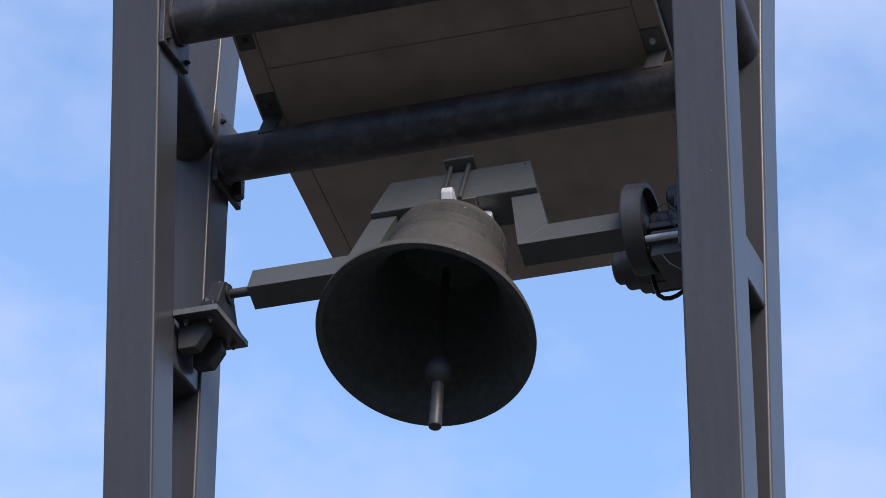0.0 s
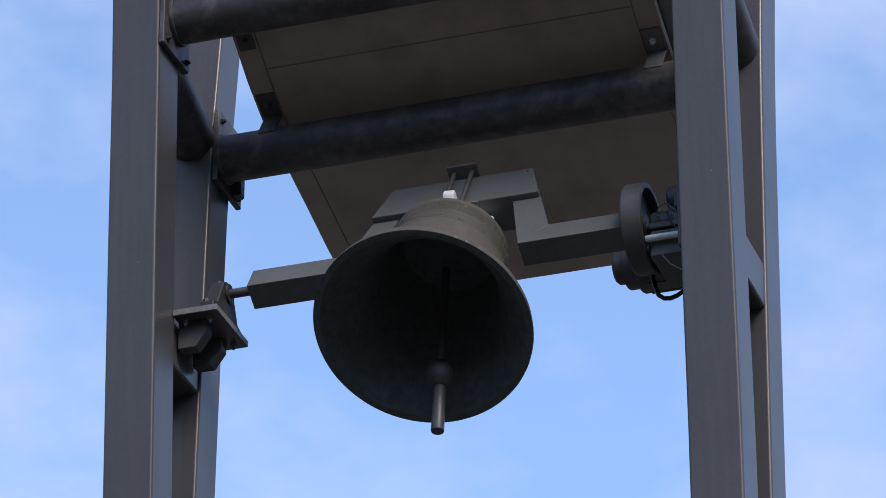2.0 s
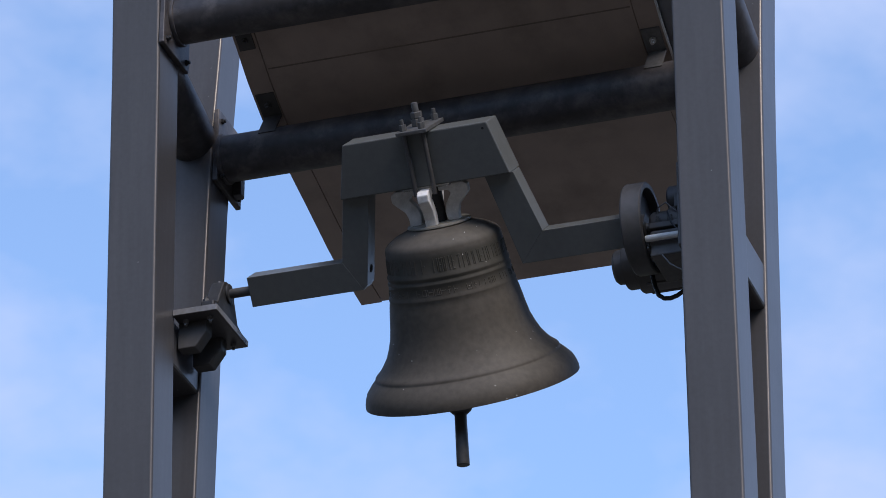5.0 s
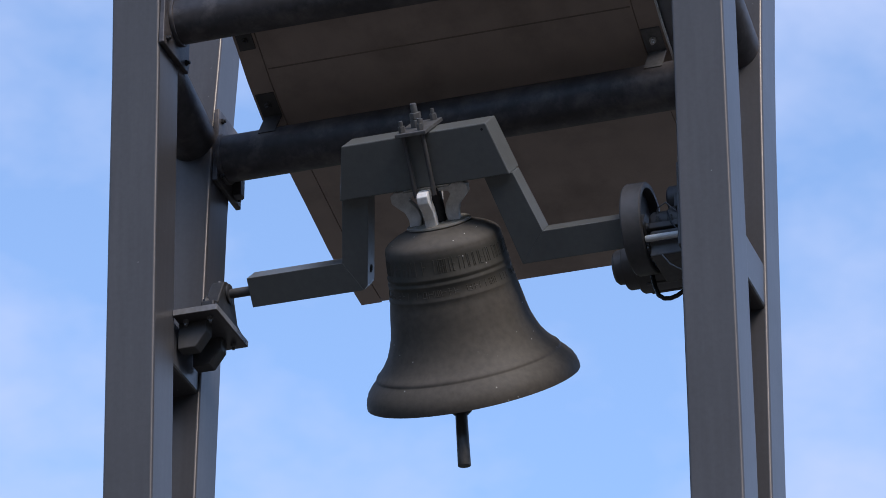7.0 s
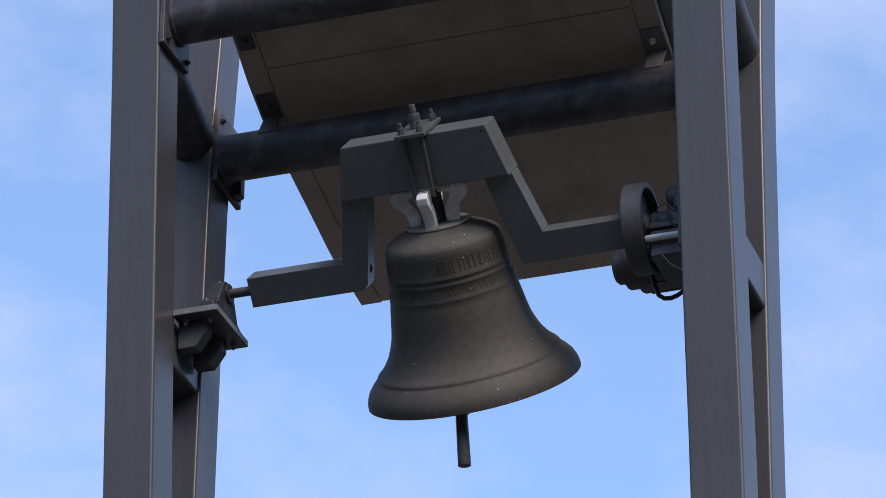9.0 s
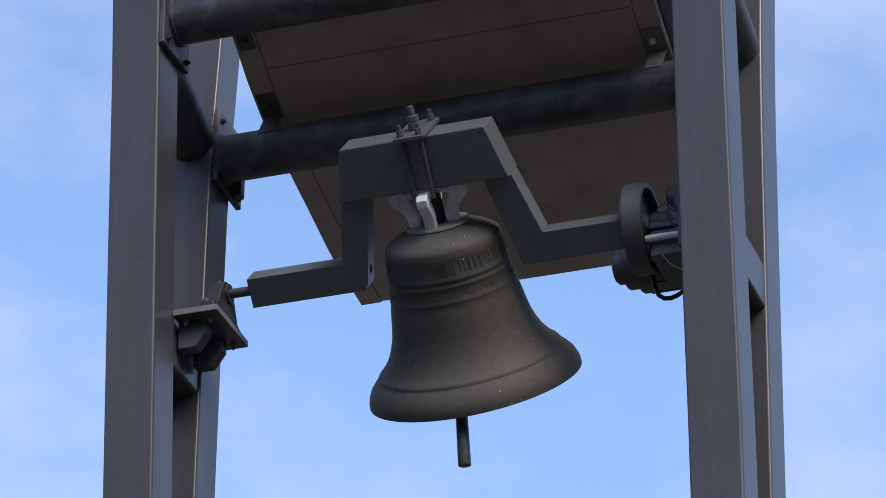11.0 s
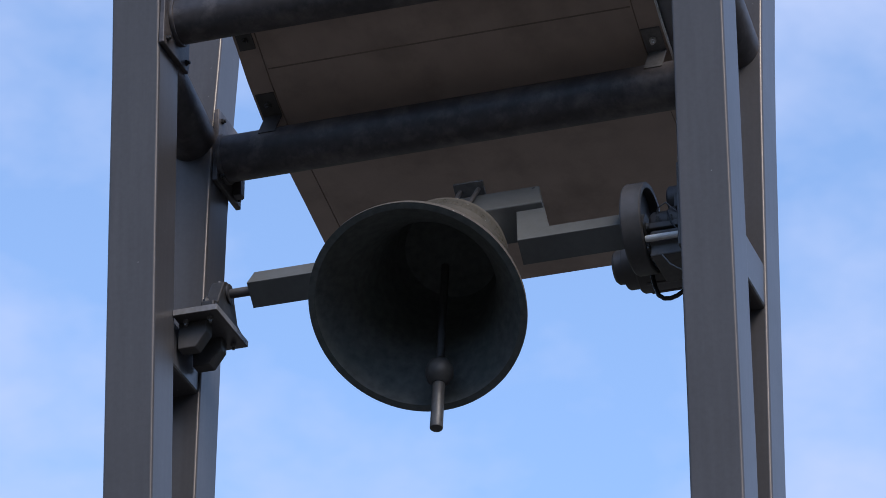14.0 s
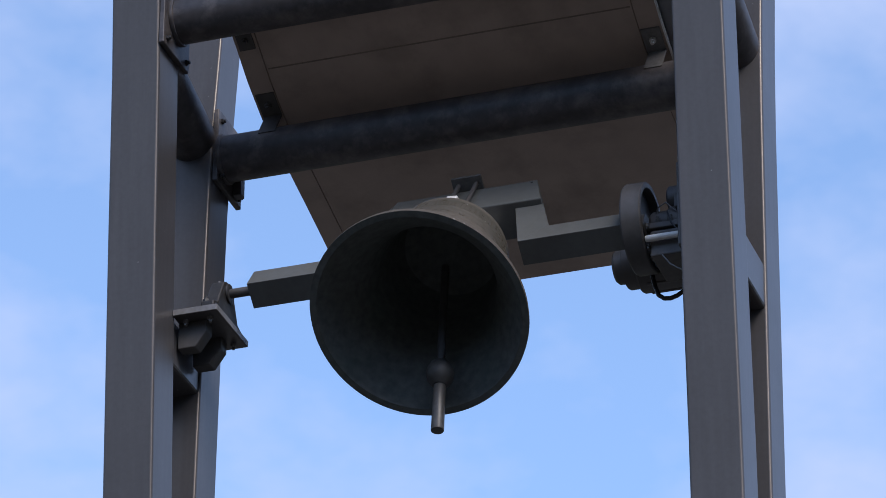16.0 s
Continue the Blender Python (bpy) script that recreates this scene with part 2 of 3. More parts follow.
def hexbolt(p, axis, r, length, bm=None):
    """A hexagon head or nut with a bit of thread standing out along an axis."""
    p, a = Vector(p), Vector(axis).normalized()
    bm = rod(p, p + a * length * 0.55, r, 6, 0.001, bm)
    return rod(p + a * length * 0.5, p + a * length, r * 0.55, 10, 0.001, bm)


# ---- ground ----
ground_bm = bmesh.new()
bmesh.ops.create_grid(ground_bm, x_segments=40, y_segments=40, size=2500)
ground = part("ground", ground_bm, GROUND, None)
tagged(ground, "worn grey paving and grass around the bell tower", "ground", kind="structure")

# unseen ring, added to keep low skylight off the undersides
SKY_BLOCK = surface("low_sky_block", (0.045, 0.055, 0.03), 0.9, grain=0.4, vary=0.5, stain=0.08, stain_amount=0.5)
ring_bm = bmesh.new()
ring_rng = random.Random(5)
ring = []
for k in range(120):
    a, top = k / 120 * math.tau, 30 + ring_rng.uniform(-3, 3)
    ring.append([ring_bm.verts.new((r * math.cos(a), r * math.sin(a), z)) for r, z in ((66, -0.5), (68, top * 0.6), (72, top), (78, top * 0.9), (80, -0.5))])
for a, b in zip(ring, ring[1:] + ring[:1]):
    for k in range(4):
        ring_bm.faces.new((a[k], b[k], b[k + 1], a[k + 1]))
tagged(part("backdrop", ring_bm, SKY_BLOCK, None), "unseen dark ring added far around to block low skylight", "backdrop", kind="structure")

# ---- tower ----
X_IN_L, X_IN_R, POST_W = -0.948, 0.915, 0.18
FRONT = [(-8.86, -0.20), (-1.3, -0.165), (-0.9, -0.178), (0.1, -0.234), (0.75, -0.266), (1.2, -0.30), (2.4, -0.42)]
REAR = [(-8.86, 0.19), (-1.3, 0.19), (-0.9, 0.197), (0.0, 0.222), (0.5, 0.240), (0.8, 0.262), (1.2, 0.310), (2.4, 0.47)]
TUBE_F, TUBE_R, TUBE_RAD = (-0.25, 0.99), (0.23, 0.684), 0.086


def along(line, z):
    for (z0, y0), (z1, y1) in zip(line, line[1:]):
        if z0 <= z <= z1:
            return y0 + (y1 - y0) * (z - z0) / (z1 - z0)


def leg(name, x_mid, side):
    """One leg of the tower: two splayed posts, cross tubes between them, and the flanges for the round beams."""
    t = thing(name, x_mid, 0, H, "dark grey painted steel tower leg of two posts", "tower leg", "legs of the bell tower")
    for line in (FRONT, REAR):
        part("post", swept([(0, y, z) for z, y in line], POST_W, 0.185), POST, t, smooth=True)
    for z0, z1 in ((-0.305, -0.135), (-2.1, -1.93), (-4.0, -3.83), (-6.0, -5.83), (1.9, 2.07)):
        zc = (z0 + z1) / 2
        ya, yb = along(FRONT, zc) + 0.085, along(REAR, zc) - 0.085
        bm = prism([(ya, z0), (yb, z0), (yb, z1), (ya, z1)], "x", -POST_W / 2 + 0.008, POST_W / 2 - 0.008, 0.01)
        part("cross_tube", bm, POST, t)
    part("round_brace", rod((side * 0.008, along(FRONT, 0.88) + 0.02, 0.80 - 0.30 * (along(FRONT, 0.88) + 0.02)), (side * 0.008, along(REAR, 0.76) - 0.02, 0.80 - 0.30 * (along(REAR, 0.76) - 0.02)), 0.0885, 48), TUBE, t, smooth=True)
    for (y, z), yy, down, up in ((TUBE_F, 0.0, 0.15, 0.17), (TUBE_R, 0.055, 0.115, 0.18)):
        s = side * POST_W / 2
        bm = box(min(s, s + side * 0.02), max(s, s + side * 0.02), y + yy - 0.12, y + yy + 0.12, z - down, z + up, 0.004)
        plate = part("flange", bm, TUBE, t)
        for dy in (-0.09, 0.09):
            for dz in (0.03 - down, up - 0.04):
                part("bolt", hexbolt((s + side * 0.02, y + yy + dy, z + dz), (side, 0, 0), 0.012, 0.016), IRON, plate)
    y, z = TUBE_R
    s = side * POST_W / 2 + side * 0.0205
    part("stiffener", box(min(s, s + side * 0.032), max(s, s + side * 0.032), y + 0.085, y + 0.125, z - 0.102, z + 0.04, 0.003), TUBE, t)
    return t


leg("tower_leg", X_IN_L - POST_W / 2, 1)
leg("tower_leg", X_IN_R + POST_W / 2, -1)


def round_beam(y, z, label):
    t = thing("round_beam", 0, y, H + z, label, "beam", "round beams")
    part("tube", rod((X_IN_L + 0.02, 0, 0), (X_IN_R - 0.02, 0, 0), TUBE_RAD, 48), TUBE, t, smooth=True)
    for x in (X_IN_L + 0.024, X_IN_R - 0.024):
        part("weld_collar", rod((x - 0.006, 0, 0), (x + 0.012, 0, 0), TUBE_RAD + 0.007, 48, 0.004), TUBE, t, smooth=True)
    return t


round_beam(*TUBE_F, "dark blue-grey round steel beam carrying the canopy")
round_beam(*TUBE_R, "weather-stained dark round steel beam under the canopy")

# ---- canopy ----
CAN = [(-0.936, 1.436), (-0.536, 1.246), (-0.286, 1.116), (-0.076, 0.996), (0.084, 0.896), (0.254, 0.816), (0.534, 0.756), (0.734, 0.706), (0.964, 0.646), (1.304, 0.606)]
CAN_L, CAN_R = -0.786, 0.747


def can_z(y):
    return float(np.interp(y, [p[0] for p in CAN], [p[1] for p in CAN]))


def curved_sheet(x0, x1, y0, y1, lift, thick, steps=28):
    ys = [y0 + (y1 - y0) * k / steps for k in range(steps + 1)]
    low = [(y, can_z(y) + lift) for y in ys]
    return prism(low + [(y, z + thick) for y, z in low[::-1]], "x", x0, x1, 0)


def canopy():
    t = thing("canopy", 0, 0, H, "curved roof canopy with brown board underside and pale edge", "canopy")
    part("underside_board", curved_sheet(CAN_L + 0.085, CAN_R - 0.085, -0.50, 1.30, 0.0, 0.02), CANOPY, t, smooth=True)
    for x0, x1 in ((CAN_L, CAN_L + 0.082), (CAN_R - 0.082, CAN_R)):
        part("edge_board", curved_sheet(x0, x1, -0.50, 1.304, -0.002, 0.022), CANOPY, t, smooth=True)
    part("roof_sheet", curved_sheet(CAN_L, CAN_R + 0.075, -0.50, 1.308, 0.0225, 0.012), ROOF, t, smooth=True)
    part("edge_trim", curved_sheet(CAN_R + 0.0005, CAN_R + 0.007, -0.50, 1.308, -0.012, 0.016), ALU, t, "thin white edge trim", smooth=True)
    part("joint_strip", curved_sheet(CAN_L + 0.09, CAN_R - 0.09, 0.045, 0.049, -0.0012, 0.004, 2), JOINT, t)
    for x in (CAN_L + 0.045, CAN_R - 0.045):
        for ty, tz in (TUBE_F, TUBE_R):
            head = can_z(ty - 0.01) - 0.004
            bm = prism([(ty - 0.014, head), (ty - 0.006, head), (ty - 0.073, tz + 0.038), (ty - 0.081, tz + 0.038)], "x", x - 0.030, x + 0.036, 0.001)
            b = part("bracket", prism([(ty - 0.1, can_z(ty - 0.1) - 0.008), (ty - 0.01, can_z(ty - 0.01) - 0.008), (ty - 0.01, can_z(ty - 0.01)), (ty - 0.1, can_z(ty - 0.1))], "x", x - 0.035, x + 0.035, 0, bm), MOTOR if x < 0 else PLATE, t)
            part("bolt", hexbolt((x, ty - 0.06, can_z(ty - 0.06) - 0.008), (0, -0.4, -1), 0.013, 0.026), PALE if x > 0 else MOTOR, b)
    y = -0.068                                  # clip at the board's corner, below the front beam
    clip = part("corner_clip", prism([(y - 0.035, can_z(y - 0.035) - 0.010), (y + 0.035, can_z(y + 0.035) - 0.010), (y + 0.035, can_z(y + 0.035) - 0.0025), (y - 0.035, can_z(y - 0.035) - 0.0025)], "x", CAN_L + 0.012, CAN_L + 0.072, 0.001), MOTOR, t)
    part("bolt", hexbolt((CAN_L + 0.045, y, can_z(y) - 0.010), (0, -0.5, -1), 0.011, 0.022), MOTOR, clip)
    return t


canopy()

# ---- swinging bell ----
bell = thing("swinging_bell", 0, 0, H, "dark bronze church bell on a grey cranked steel yoke, swinging", "bell")
MOUTH = -0.4545
OUTER = [(0.375, 0.0), (0.3745, 0.012), (0.370, 0.030), (0.3615, 0.049), (0.344, 0.070), (0.3335, 0.0805), (0.3265, 0.0868), (0.3246, 0.0895), (0.3240, 0.0925), (0.3226, 0.0965), (0.3188, 0.1015), (0.3120, 0.1070), (0.3010, 0.1170), (0.290, 0.130), (0.272, 0.156), (0.258, 0.187), (0.246, 0.221), (0.238, 0.260), (0.232, 0.2975), (0.226, 0.330),
         (0.2215, 0.350), (0.2226, 0.355), (0.2222, 0.360), (0.2200, 0.366), (0.2134, 0.402), (0.2156, 0.407), (0.2152, 0.413), (0.2122, 0.418), (0.2114, 0.424), (0.2138, 0.429), (0.2134, 0.436), (0.2098, 0.442), (0.2050, 0.496), (0.203, 0.522), (0.199, 0.534), (0.188, 0.545), (0.160, 0.562), (0.110, 0.581)]
INNER = [(0.10, 0.555), (0.165, 0.530), (0.180, 0.500), (0.190, 0.40), (0.205, 0.30), (0.225, 0.22), (0.250, 0.160), (0.285, 0.100), (0.318, 0.055), (0.342, 0.018), (0.352, 0.0)]


def shifted(profile):
    return [(r, h + MOUTH) for r, h in profile]


shell = part("bell_shell", turned(shifted(OUTER + [(0.0, 0.583)]), sides=128), BRONZE, bell, "weathered dark bronze bell body with raised bands", smooth=True)
part("bell_inside", turned(shifted([(0.0, 0.557)] + INNER + [(0.375, 0.0)]), sides=128), BRONZE_IN, shell, "dark hollow inside of the bell", smooth=True)
part("crown_plate", turned(shifted([(0.0, 0.582), (0.108, 0.582), (0.112, 0.585), (0.110, 0.591), (0.0, 0.593)]), sides=64), CROWN, bell, "grey-brown crown plate with a pale worn rim", smooth=True)



def raised_band(name, low, high, count, gaps, seed, thick, stroke):
    """A row of worn raised marks round the bell, thin bars where the writing can no longer be read."""
    rng = random.Random(seed)
    hs, rs = [p[1] for p in OUTER], [p[0] for p in OUTER]
    pitch, tall = math.tau / count, high - low
    for n in range(count):
        wide = pitch * rng.uniform(0.55, 0.8)
        bars = []
        for u in rng.choice(((0.0, 1.0), (0.0, 0.9), (0.0,), (0.35,), (0.0, 0.55, 1.0))):
            bars.append((u * wide, 0.0, rng.uniform(-0.15, 0.15) * wide, tall))
        for v in rng.sample((0.0, 0.42, 0.5, 0.86), rng.choice((0, 1, 1, 2))):
            bars.append((0.0, v * tall, wide, 0.0))
        if rng.random() < gaps:
            continue
        verts, faces = [], []
        for u, v, across, rise in bars:
            h0 = low + v
            h1 = h0 + rise if rise else h0 + stroke * 0.9
            half = stroke / 0.21 / 2
            lo0, lo1 = (n * pitch + u - half, n * pitch + u + half) if rise else (n * pitch + u, n * pitch + u + across)
            hi0, hi1 = (lo0 + across, lo1 + across) if rise else (lo0, lo1)
            i = len(verts)
            for lift, inset in ((-0.002, 0.0), (thick, 0.0016)):
                for t, h in ((lo0 + inset / 0.21, h0 + inset), (lo1 - inset / 0.21, h0 + inset), (hi1 - inset / 0.21, h1 - inset), (hi0 + inset / 0.21, h1 - inset)):
                    r = float(np.interp(h, hs, rs)) + lift
                    verts.append((r * math.cos(t), r * math.sin(t), h + MOUTH))
            faces += [(i + 4, i + 5, i + 6, i + 7), (i, i + 1, i + 5, i + 4), (i + 1, i + 2, i + 6, i + 5), (i + 2, i + 3, i + 7, i + 6), (i + 3, i, i + 4, i + 7)]
        me = bpy.data.meshes.new(name)
        me.from_pydata(verts, [], faces)
        me.materials.append(BRONZE)
        new(name, me).parent = shell


raised_band("raised_letter", 0.450, 0.499, 62, 0.03, 5, 0.0012, 0.0056)
raised_band("raised_ornament", 0.372, 0.396, 60, 0.15, 9, 0.0010, 0.0046)

# yoke: cranked beam along the axis
HEAD = [(-0.311, 0.2715), (0.301, 0.2715), (0.2525, 0.458), (-0.266, 0.458)]
part("yoke_head", prism(HEAD, "y", -0.068, 0.068, 0.004), YOKE, bell)
part("yoke_arm", prism([(-0.709, -0.051), (-0.300, -0.051), (-0.357, 0.054), (-0.709, 0.054)], "y", -0.048, 0.048, 0.0015), YOKE, bell)
part("yoke_arm", prism([(0.275, -0.047), (0.680, -0.047), (0.680, 0.056), (0.367, 0.056)], "y", -0.046, 0.046, 0.0015), YOKE, bell)
part("yoke_leg", prism([(-0.357, 0.0545), (-0.300, -0.051), (-0.284, -0.036), (-0.215, 0.271), (-0.310, 0.271)], "y", -0.0452, 0.0452, 0.0015), YOKE, bell)
part("yoke_leg", prism([(0.367, 0.0565), (0.275, -0.047), (0.203, 0.271), (0.305, 0.271)], "y", -0.0452, 0.0452, 0.0015), YOKE, bell)
part("axle", rod((-0.82, 0, 0), (-0.70, 0, 0), 0.017, 24, 0.002), WHEEL, bell, smooth=True)
part("axle", rod((0.62, 0, 0), (0.745, 0, 0), 0.02, 24, 0.002), DULL, bell, smooth=True)

part("bolt_hole", rod((0.236, -0.0688, 0.438), (0.236, -0.064, 0.438), 0.0045, 12), SEAM, bell)
part("drain_hole", rod((-0.282, 0, 0.014), (-0.2715, 0, 0.012), 0.014, 20), SEAM, bell, smooth=True)

# hanger rods, top plate and crown straps
clamp = part("clamp_plate", box(-0.056, 0.054, -0.118, 0.118, 0.461, 0.474, 0.002), DULL, bell, "dull steel clamp plate over the yoke")
for y in (-0.088, 0.088):
    for x in (-0.034, 0.032):
        part("hanger_rod", rod((x, y, 0.245), (x, y, 0.47), 0.0085, 12), WHEEL, bell, smooth=True)
        part("nut", hexbolt((x, y, 0.474), (0, 0, 1), 0.0125, 0.040), DULL, clamp)
part("main_bolt", rod((-0.001, -0.01, 0.474), (-0.001, -0.01, 0.556), 0.0115, 14, 0.002), DULL, clamp, smooth=True)
part("nut", rod((-0.001, -0.01, 0.474), (-0.001, -0.01, 0.500), 0.0225, 6, 0.002), DULL, clamp)
part("lock_nut", rod((-0.001, -0.01, 0.503), (-0.001, -0.01, 0.524), 0.0205, 6, 0.002), DULL, clamp)
part("hanger_bar", box(-0.083, 0.082, -0.066, 0.066, 0.2645, 0.2710, 0.0015), DULL, bell, "thin dull plate under the yoke")
# added strip that paints the bright line along the plate edge
part("plate_edge_strip", box(-0.083, 0.082, -0.0700, -0.0662, 0.2640, 0.2712, 0.001), CROWN, bell, "thin pale strip for the bright plate edge")


def strap(angle):
    """One crown strap: foot on the crown, a knee outwards, and a bent-in top under the yoke."""
    out = [(0.048, 0.134), (0.088, 0.134), (0.088, 0.160), (0.096, 0.186), (0.117, 0.206), (0.136, 0.226), (0.136, 0.252), (0.120, 0.2635), (0.030, 0.2635), (0.030, 0.243), (0.066, 0.240), (0.073, 0.228), (0.050, 0.196), (0.042, 0.166)]
    bm = prism(out, "y", -0.0195, 0.0195, 0.004)
    bm.transform(Matrix.Translation((-0.010, 0, 0)) @ Matrix.Rotation(angle, 4, "Z"))
    part("crown_strap", bm, PALE, bell, "pale worn metal crown strap")


for k in range(4):
    strap(radians(k * 90 - 86))
part("crown_post", rod((0, 0, 0.13), (0, 0, 0.271), 0.03, 20), IRON, bell, smooth=True)

# clapper
PIVOT_Z = -0.062
clapper = part("clapper", rod((0, 0, 0), (0, 0, -0.42), 0.014, 16), CLAPPER_SHADED, bell, "dark iron clapper with a round ball and flight", smooth=True)
clapper.matrix_basis = pose(0.009, 0, PIVOT_Z)
part("ball", turned([(0.0, -0.395), (0.018, -0.397), (0.034, -0.410), (0.044, -0.428), (0.049, -0.448), (0.047, -0.468), (0.038, -0.486), (0.024, -0.500), (0.0, -0.501)], sides=32), CLAPPER_SHADED, clapper, smooth=True)
part("flight", rod((0, 0, -0.49), (0, 0, -0.684), 0.0205, 24, 0.003, r2=0.0225), CLAPPER_LIT, clapper, smooth=True)

# driving wheel on the yoke's end
part("drive_wheel", turned([(0.153, -0.034), (0.158, -0.028), (0.158, 0.034), (0.154, 0.038), (0.138, 0.038), (0.135, 0.034), (0.132, 0.010), (0.05, 0.006), (0.048, 0.02), (0.0, 0.02), (0.0, -0.02), (0.05, -0.02), (0.132, -0.010), (0.136, -0.034)], "x", 72, at=(0.697, 0, 0)), WHEEL, bell, "grey-black rimmed driving wheel", smooth=True)

# ---- left bearing and its bracket ----
bearing = thing("bearing_block", -0.838, 0, H - 0.1145, "dark cast bearing block holding the bell axle", "bearing")
housing = part("housing", prism([(-0.135, 0.0), (0.135, 0.0), (0.135, 0.028), (0.095, 0.040), (0.058, 0.114), (0.042, 0.143), (0.018, 0.156), (-0.018, 0.156), (-0.042, 0.143), (-0.058, 0.114), (-0.095, 0.040), (-0.135, 0.028)], "x", -0.014, 0.036, 0.006), IRON, bearing)
part("bearing_ring", rod((0.034, 0, 0.1145), (0.044, 0, 0.1145), 0.036, 32, 0.003), IRON, bearing, smooth=True)
part("grease_nipple", rod((0.0, 0, 0.154), (0.0, 0, 0.169), 0.006, 10, 0.001), DULL, bearing)
for y in (-0.115, 0.115):
    part("bolt", hexbolt((0.0, y, 0.028), (0, 0, 1), 0.013, 0.024), IRON, housing)
shelf = thing("bearing_shelf", X_IN_L, 0, H - 0.126, "dark steel bracket shelf bolted to the tower leg", "bracket")
plate = part("shelf_plate", box(0.0, 0.162, -0.150, 0.150, -0.012, 0.011, 0.003), POST, shelf)
# worn edges, also brightened for the light on them; plate stays dark beneath
for x0, x1, y0, y1 in ((0.002, 0.162, -0.1525, -0.1495), (0.1615, 0.1645, -0.150, 0.150)):
    part("lit_worn_edge", box(x0, x1, y0, y1, -0.0105, 0.0115, 0.001), PLATE, plate, "bare worn steel edge brightened for the light on it")
for x in (0.035, 0.125):
    for y in (-0.11, 0.11):
        part("bolt", hexbolt((x, y, -0.012), (0, 0, -1), 0.0105, 0.022), PLATE, plate)
for y in (-0.095, 0.045):
    part("gusset", prism([(0.0, -0.012), (0.105, -0.012), (0.105, -0.055), (0.065, -0.112), (0.0, -0.112)], "y", y, y + 0.055, 0.004), WHEEL, shelf)

# ---- drive unit on the other leg ----
drive = thing("drive_unit", 0.0, 0.28, H, "dark electric bell drive with stepped motor and loose cable", "motor")
motor = part("motor", turned([(0.0, 0.52), (0.050, 0.52), (0.060, 0.53), (0.062, 0.558), (0.080, 0.560), (0.084, 0.567), (0.084, 0.606), (0.098, 0.608), (0.103, 0.615), (0.103, 0.86), (0.0, 0.86)], "x", 48, at=(0, 0, 0.022)), MOTOR, drive, smooth=True)
for k in range(10):
    a = k / 10 * math.tau
    part("cooling_rib", box(0.64, 0.80, 0.1015 * math.cos(a) - 0.006, 0.1015 * math.cos(a) + 0.006, 0.022 + 0.1015 * math.sin(a) - 0.006, 0.022 + 0.1015 * math.sin(a) + 0.006, 0.002), MOTOR, motor)
part("mounting_plate", box(0.86, X_IN_R, -0.42, 0.10, -0.16, 0.16, 0.006), MOTOR, drive)
box_part = part("gear_case", prism([(-0.36, -0.155), (-0.17, -0.155), (-0.17, -0.02), (-0.30, -0.035), (-0.36, -0.060)], "x", 0.748, 0.86, 0.005), MOTOR, drive)
part("guide_rail", box(0.740, 0.862, -0.345, -0.325, -0.040, -0.018, 0.003), MOTOR, drive)
for x, y, z in ((0.770, -0.335, -0.018), (0.815, -0.335, -0.018), (0.845, -0.30, 0.0)):
    part("bolt", hexbolt((x, y, z), (0, -0.25, 1), 0.0095, 0.026), DULL, drive)
part("limit_switch", box(0.835, 0.862, -0.365, -0.325, 0.018, 0.072, 0.004), WHEEL, drive)
part("axle_bearing", turned([(0.0, 0.735), (0.042, 0.735), (0.05, 0.745), (0.05, 0.80), (0.06, 0.805), (0.06, 0.86), (0.0, 0.86)], "x", 32, at=(0, -0.28, 0.0)), MOTOR, drive, smooth=True)
part("idler_wheel", turned([(0.0, 0.79), (0.040, 0.79), (0.048, 0.797), (0.048, 0.86), (0.0, 0.86)], "x", 32, at=(0, -0.26, 0.105)), WHEEL, drive, smooth=True)
part("tie_rod", rod((0.738, -0.38, -0.096), (0.88, -0.38, -0.096), 0.0115, 16, 0.002), ALU, drive, smooth=True)
for y, z in ((-0.35, -0.115), (-0.30, -0.13), (-0.22, -0.06)):
    part("bolt", hexbolt((0.745, y, z), (-1, 0, 0), 0.009, 0.018), DULL, box_part)
part("cable", pipe([(0.69, -0.14, -0.10), (0.70, -0.14, -0.15), (0.715, -0.15, -0.19), (0.735, -0.155, -0.208), (0.76, -0.16, -0.214), (0.785, -0.165, -0.21), (0.82, -0.17, -0.192), (0.86, -0.18, -0.17), (0.89, -0.19, -0.15)], 0.008), RUBBER, drive, "black loose loop of cable", smooth=True)
part("thin_wire", pipe([(0.745, -0.30, 0.0), (0.77, -0.33, 0.045), (0.80, -0.34, 0.055), (0.83, -0.34, 0.02), (0.865, -0.33, -0.01)], 0.003, 8), DULL, drive, smooth=True)
part("thin_wire", pipe([(0.80, -0.30, 0.05), (0.805, -0.34, 0.02), (0.82, -0.35, -0.03), (0.84, -0.35, -0.06)], 0.003, 8), RUBBER, drive, smooth=True)
part("thin_wire", pipe([(0.79, -0.36, -0.155), (0.82, -0.37, -0.20), (0.87, -0.37, -0.235)], 0.003, 8), DULL, drive, smooth=True)


# ---- a bird that crosses the sky far behind the tower ----
BIRD = [Vector(v) for v in ((-11.63, 73.22, 50.10), (-16.04, 72.10, 50.41), (-18.98, 71.15, 50.73), (-21.08, 69.86, 51.87), (-21.57, 67.29, 55.64))]
bird = thing("bird", 0, 0, 60, "small dark bird in fast level flight", "bird")
part("body", turned([(0.0, -0.12), (0.012, -0.11), (0.022, -0.085), (0.024, -0.07), (0.032, -0.04), (0.034, 0.0), (0.026, 0.06), (0.012, 0.10), (0.0, 0.11)], "x", 20), PLUMAGE, bird, smooth=True)
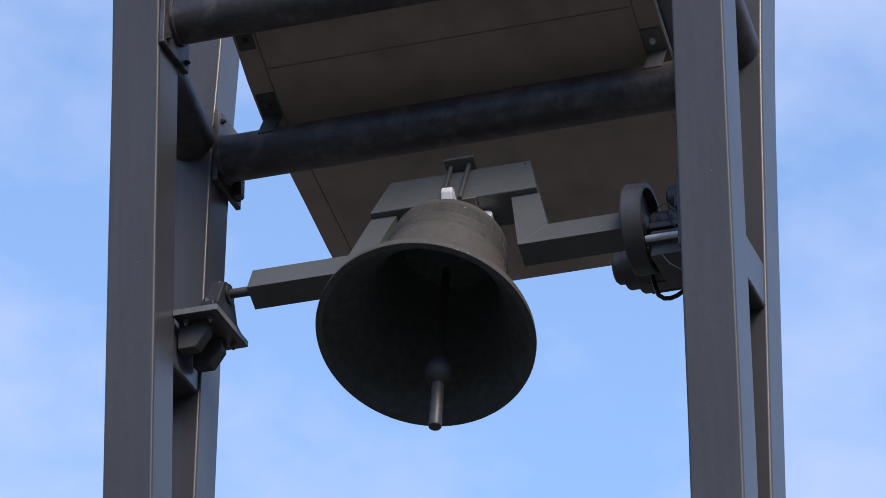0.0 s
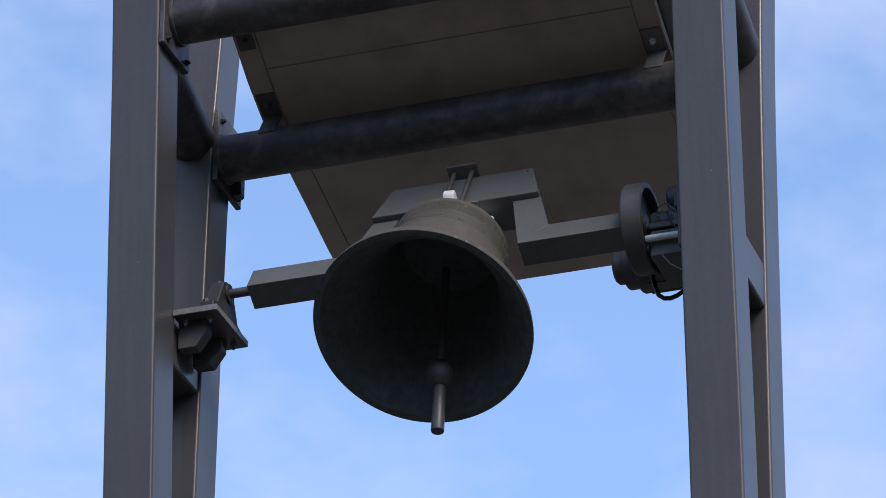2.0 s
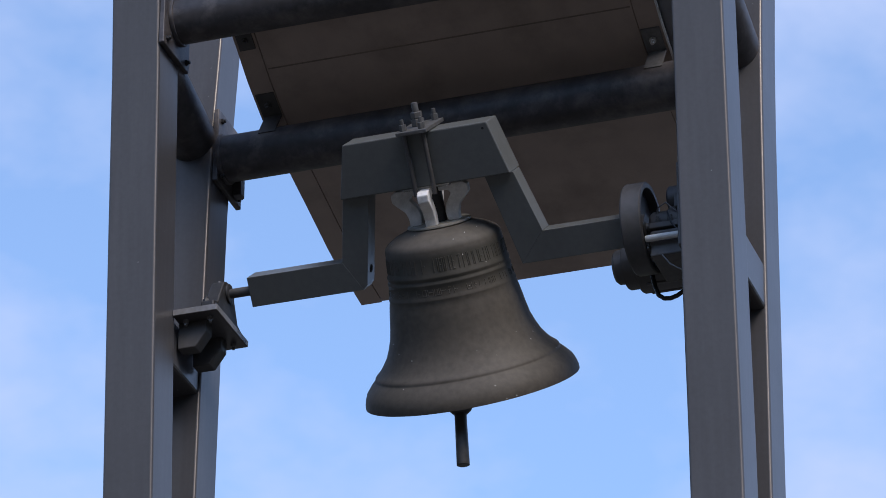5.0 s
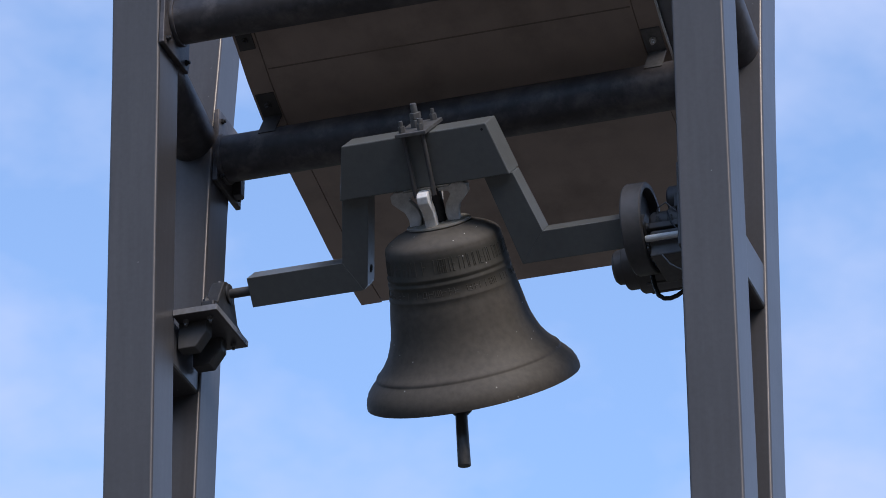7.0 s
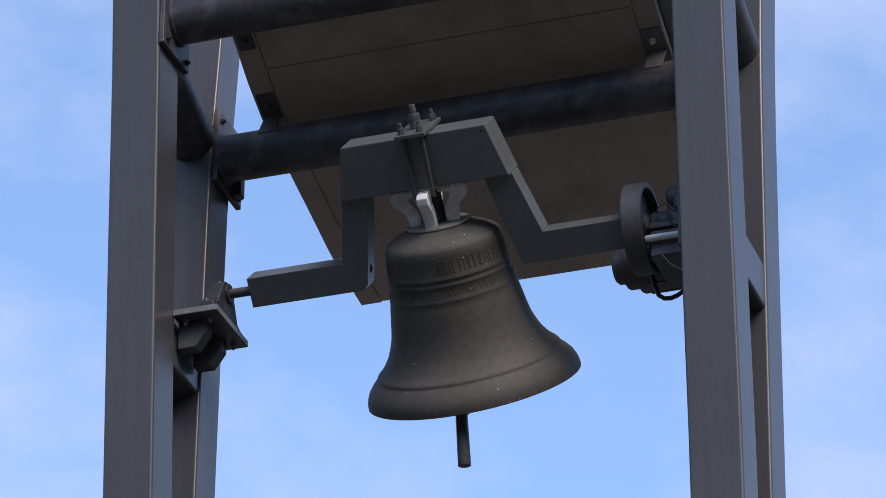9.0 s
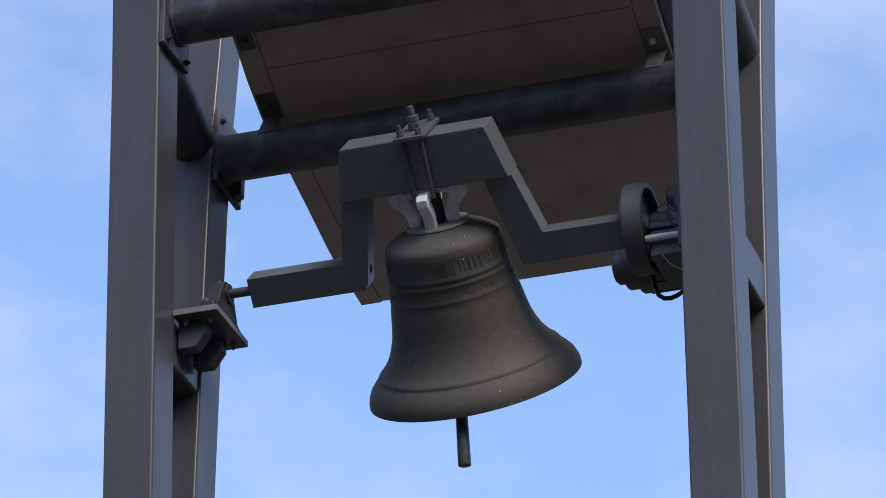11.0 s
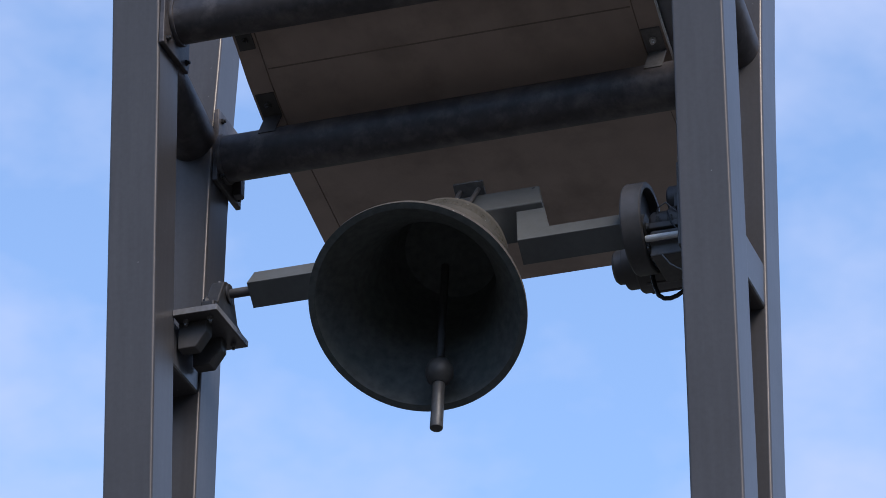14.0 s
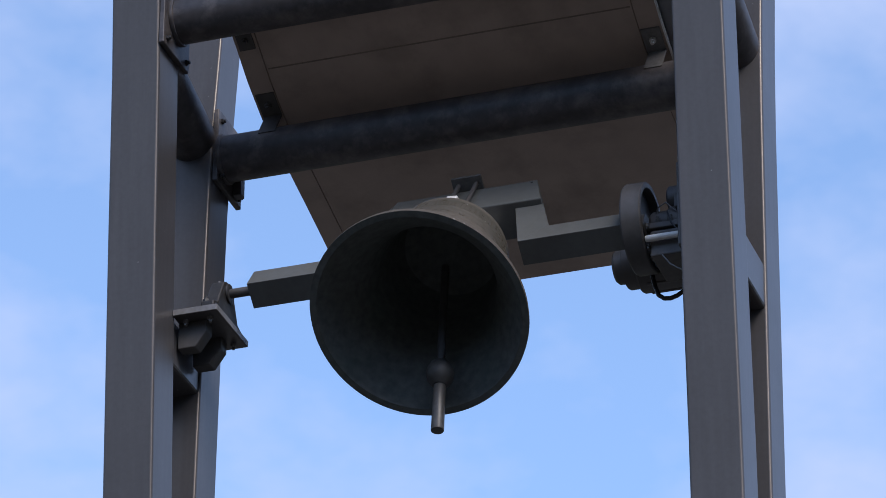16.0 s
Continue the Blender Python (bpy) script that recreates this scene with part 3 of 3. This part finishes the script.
part("tail", prism([(0.085, -0.012), (0.17, -0.03), (0.165, 0.03), (0.085, 0.012)], "z", -0.004, 0.004, 0.001), PLUMAGE, bird)
for d in (-1, 1):
    wing = prism([(-0.045, d * 0.02), (-0.030, d * 0.08), (0.03, d * 0.13), (0.055, d * 0.12), (0.045, d * 0.06), (0.045, d * 0.02)], "z", -0.004, 0.006, 0.001)
    wing.transform(Matrix.Rotation(d * radians(6), 4, "X"))
    part("wing", wing, PLUMAGE, bird)


def motions():
    """The bell swings about its axle and the clapper lags behind it."""
    period, start = 2.0435, 0.2538
    beat_table = [(0.0, 3.2), (0.035, 6.3), (0.07, 8.4), (0.11, 10.4), (0.16, 10.6), (0.216, 9.2), (0.26, 8.2), (0.30, 8.2), (0.343, 6.4), (0.38, 3.2), (0.42, -0.2), (0.46, -2.8), (0.503, -5.4), (0.545, -8.6), (0.588, -11.4), (0.62, -11.4), (0.66, -10.0), (0.705, -9.0), (0.747, -10.4), (0.79, -12.1), (0.833, -13.6), (0.875, -12.4), (0.92, -6.0), (0.958, -1.0), (1.0, 3.2)]
    uneven = [(0.0, 0.0), (0.5, 1.8), (1.0, -0.9), (1.5, 0.2), (2.0, 3.4), (2.5, -1.5), (3.0, 0.8), (3.5, -0.8), (4.2, 0.0), (8.0, 0.1), (12.0, 0.0), (12.5, 1.2), (13.0, -1.6), (13.5, 0.0), (16.0, 0.0)]
    swing, beat = [], []
    for k in range(161):
        t = k / 10
        turn = math.tau * (t - start) / period
        wide = float(np.interp(t, (0, 4, 8, 12, 16), (42.1, 42.6, 41.0, 43.7, 40.6)))
        a = wide * (math.sin(turn) - 0.0197 * math.sin(3 * turn) + 0.0051 * math.cos(2 * turn)) + 0.52
        b = float(np.interp((turn / math.tau) % 1.0, [p[0] for p in beat_table], [p[1] for p in beat_table]))
        b += float(np.interp(t, [p[0] for p in uneven], [p[1] for p in uneven]))
        swing.append((t, pose(0, 0, H, a, 0, 0)))
        beat.append((t, pose(0.009, 0, PIVOT_Z, b - a, -1.0, 0)))
    heading = 19.0
    flight = [(0.0, BIRD[0] + 14 * (BIRD[0] - BIRD[1])), (7.3, BIRD[0]), (7.5, BIRD[1]), (7.65, BIRD[2]), (7.8, BIRD[3]), (8.1, BIRD[4]), (16.0, BIRD[4] + 20 * (BIRD[4] - BIRD[3]))]
    walk(bird, [(t, pose(*v, 0, 0, heading)) for t, v in flight])
    walk(bell, swing)
    walk(clapper, beat)


motions()
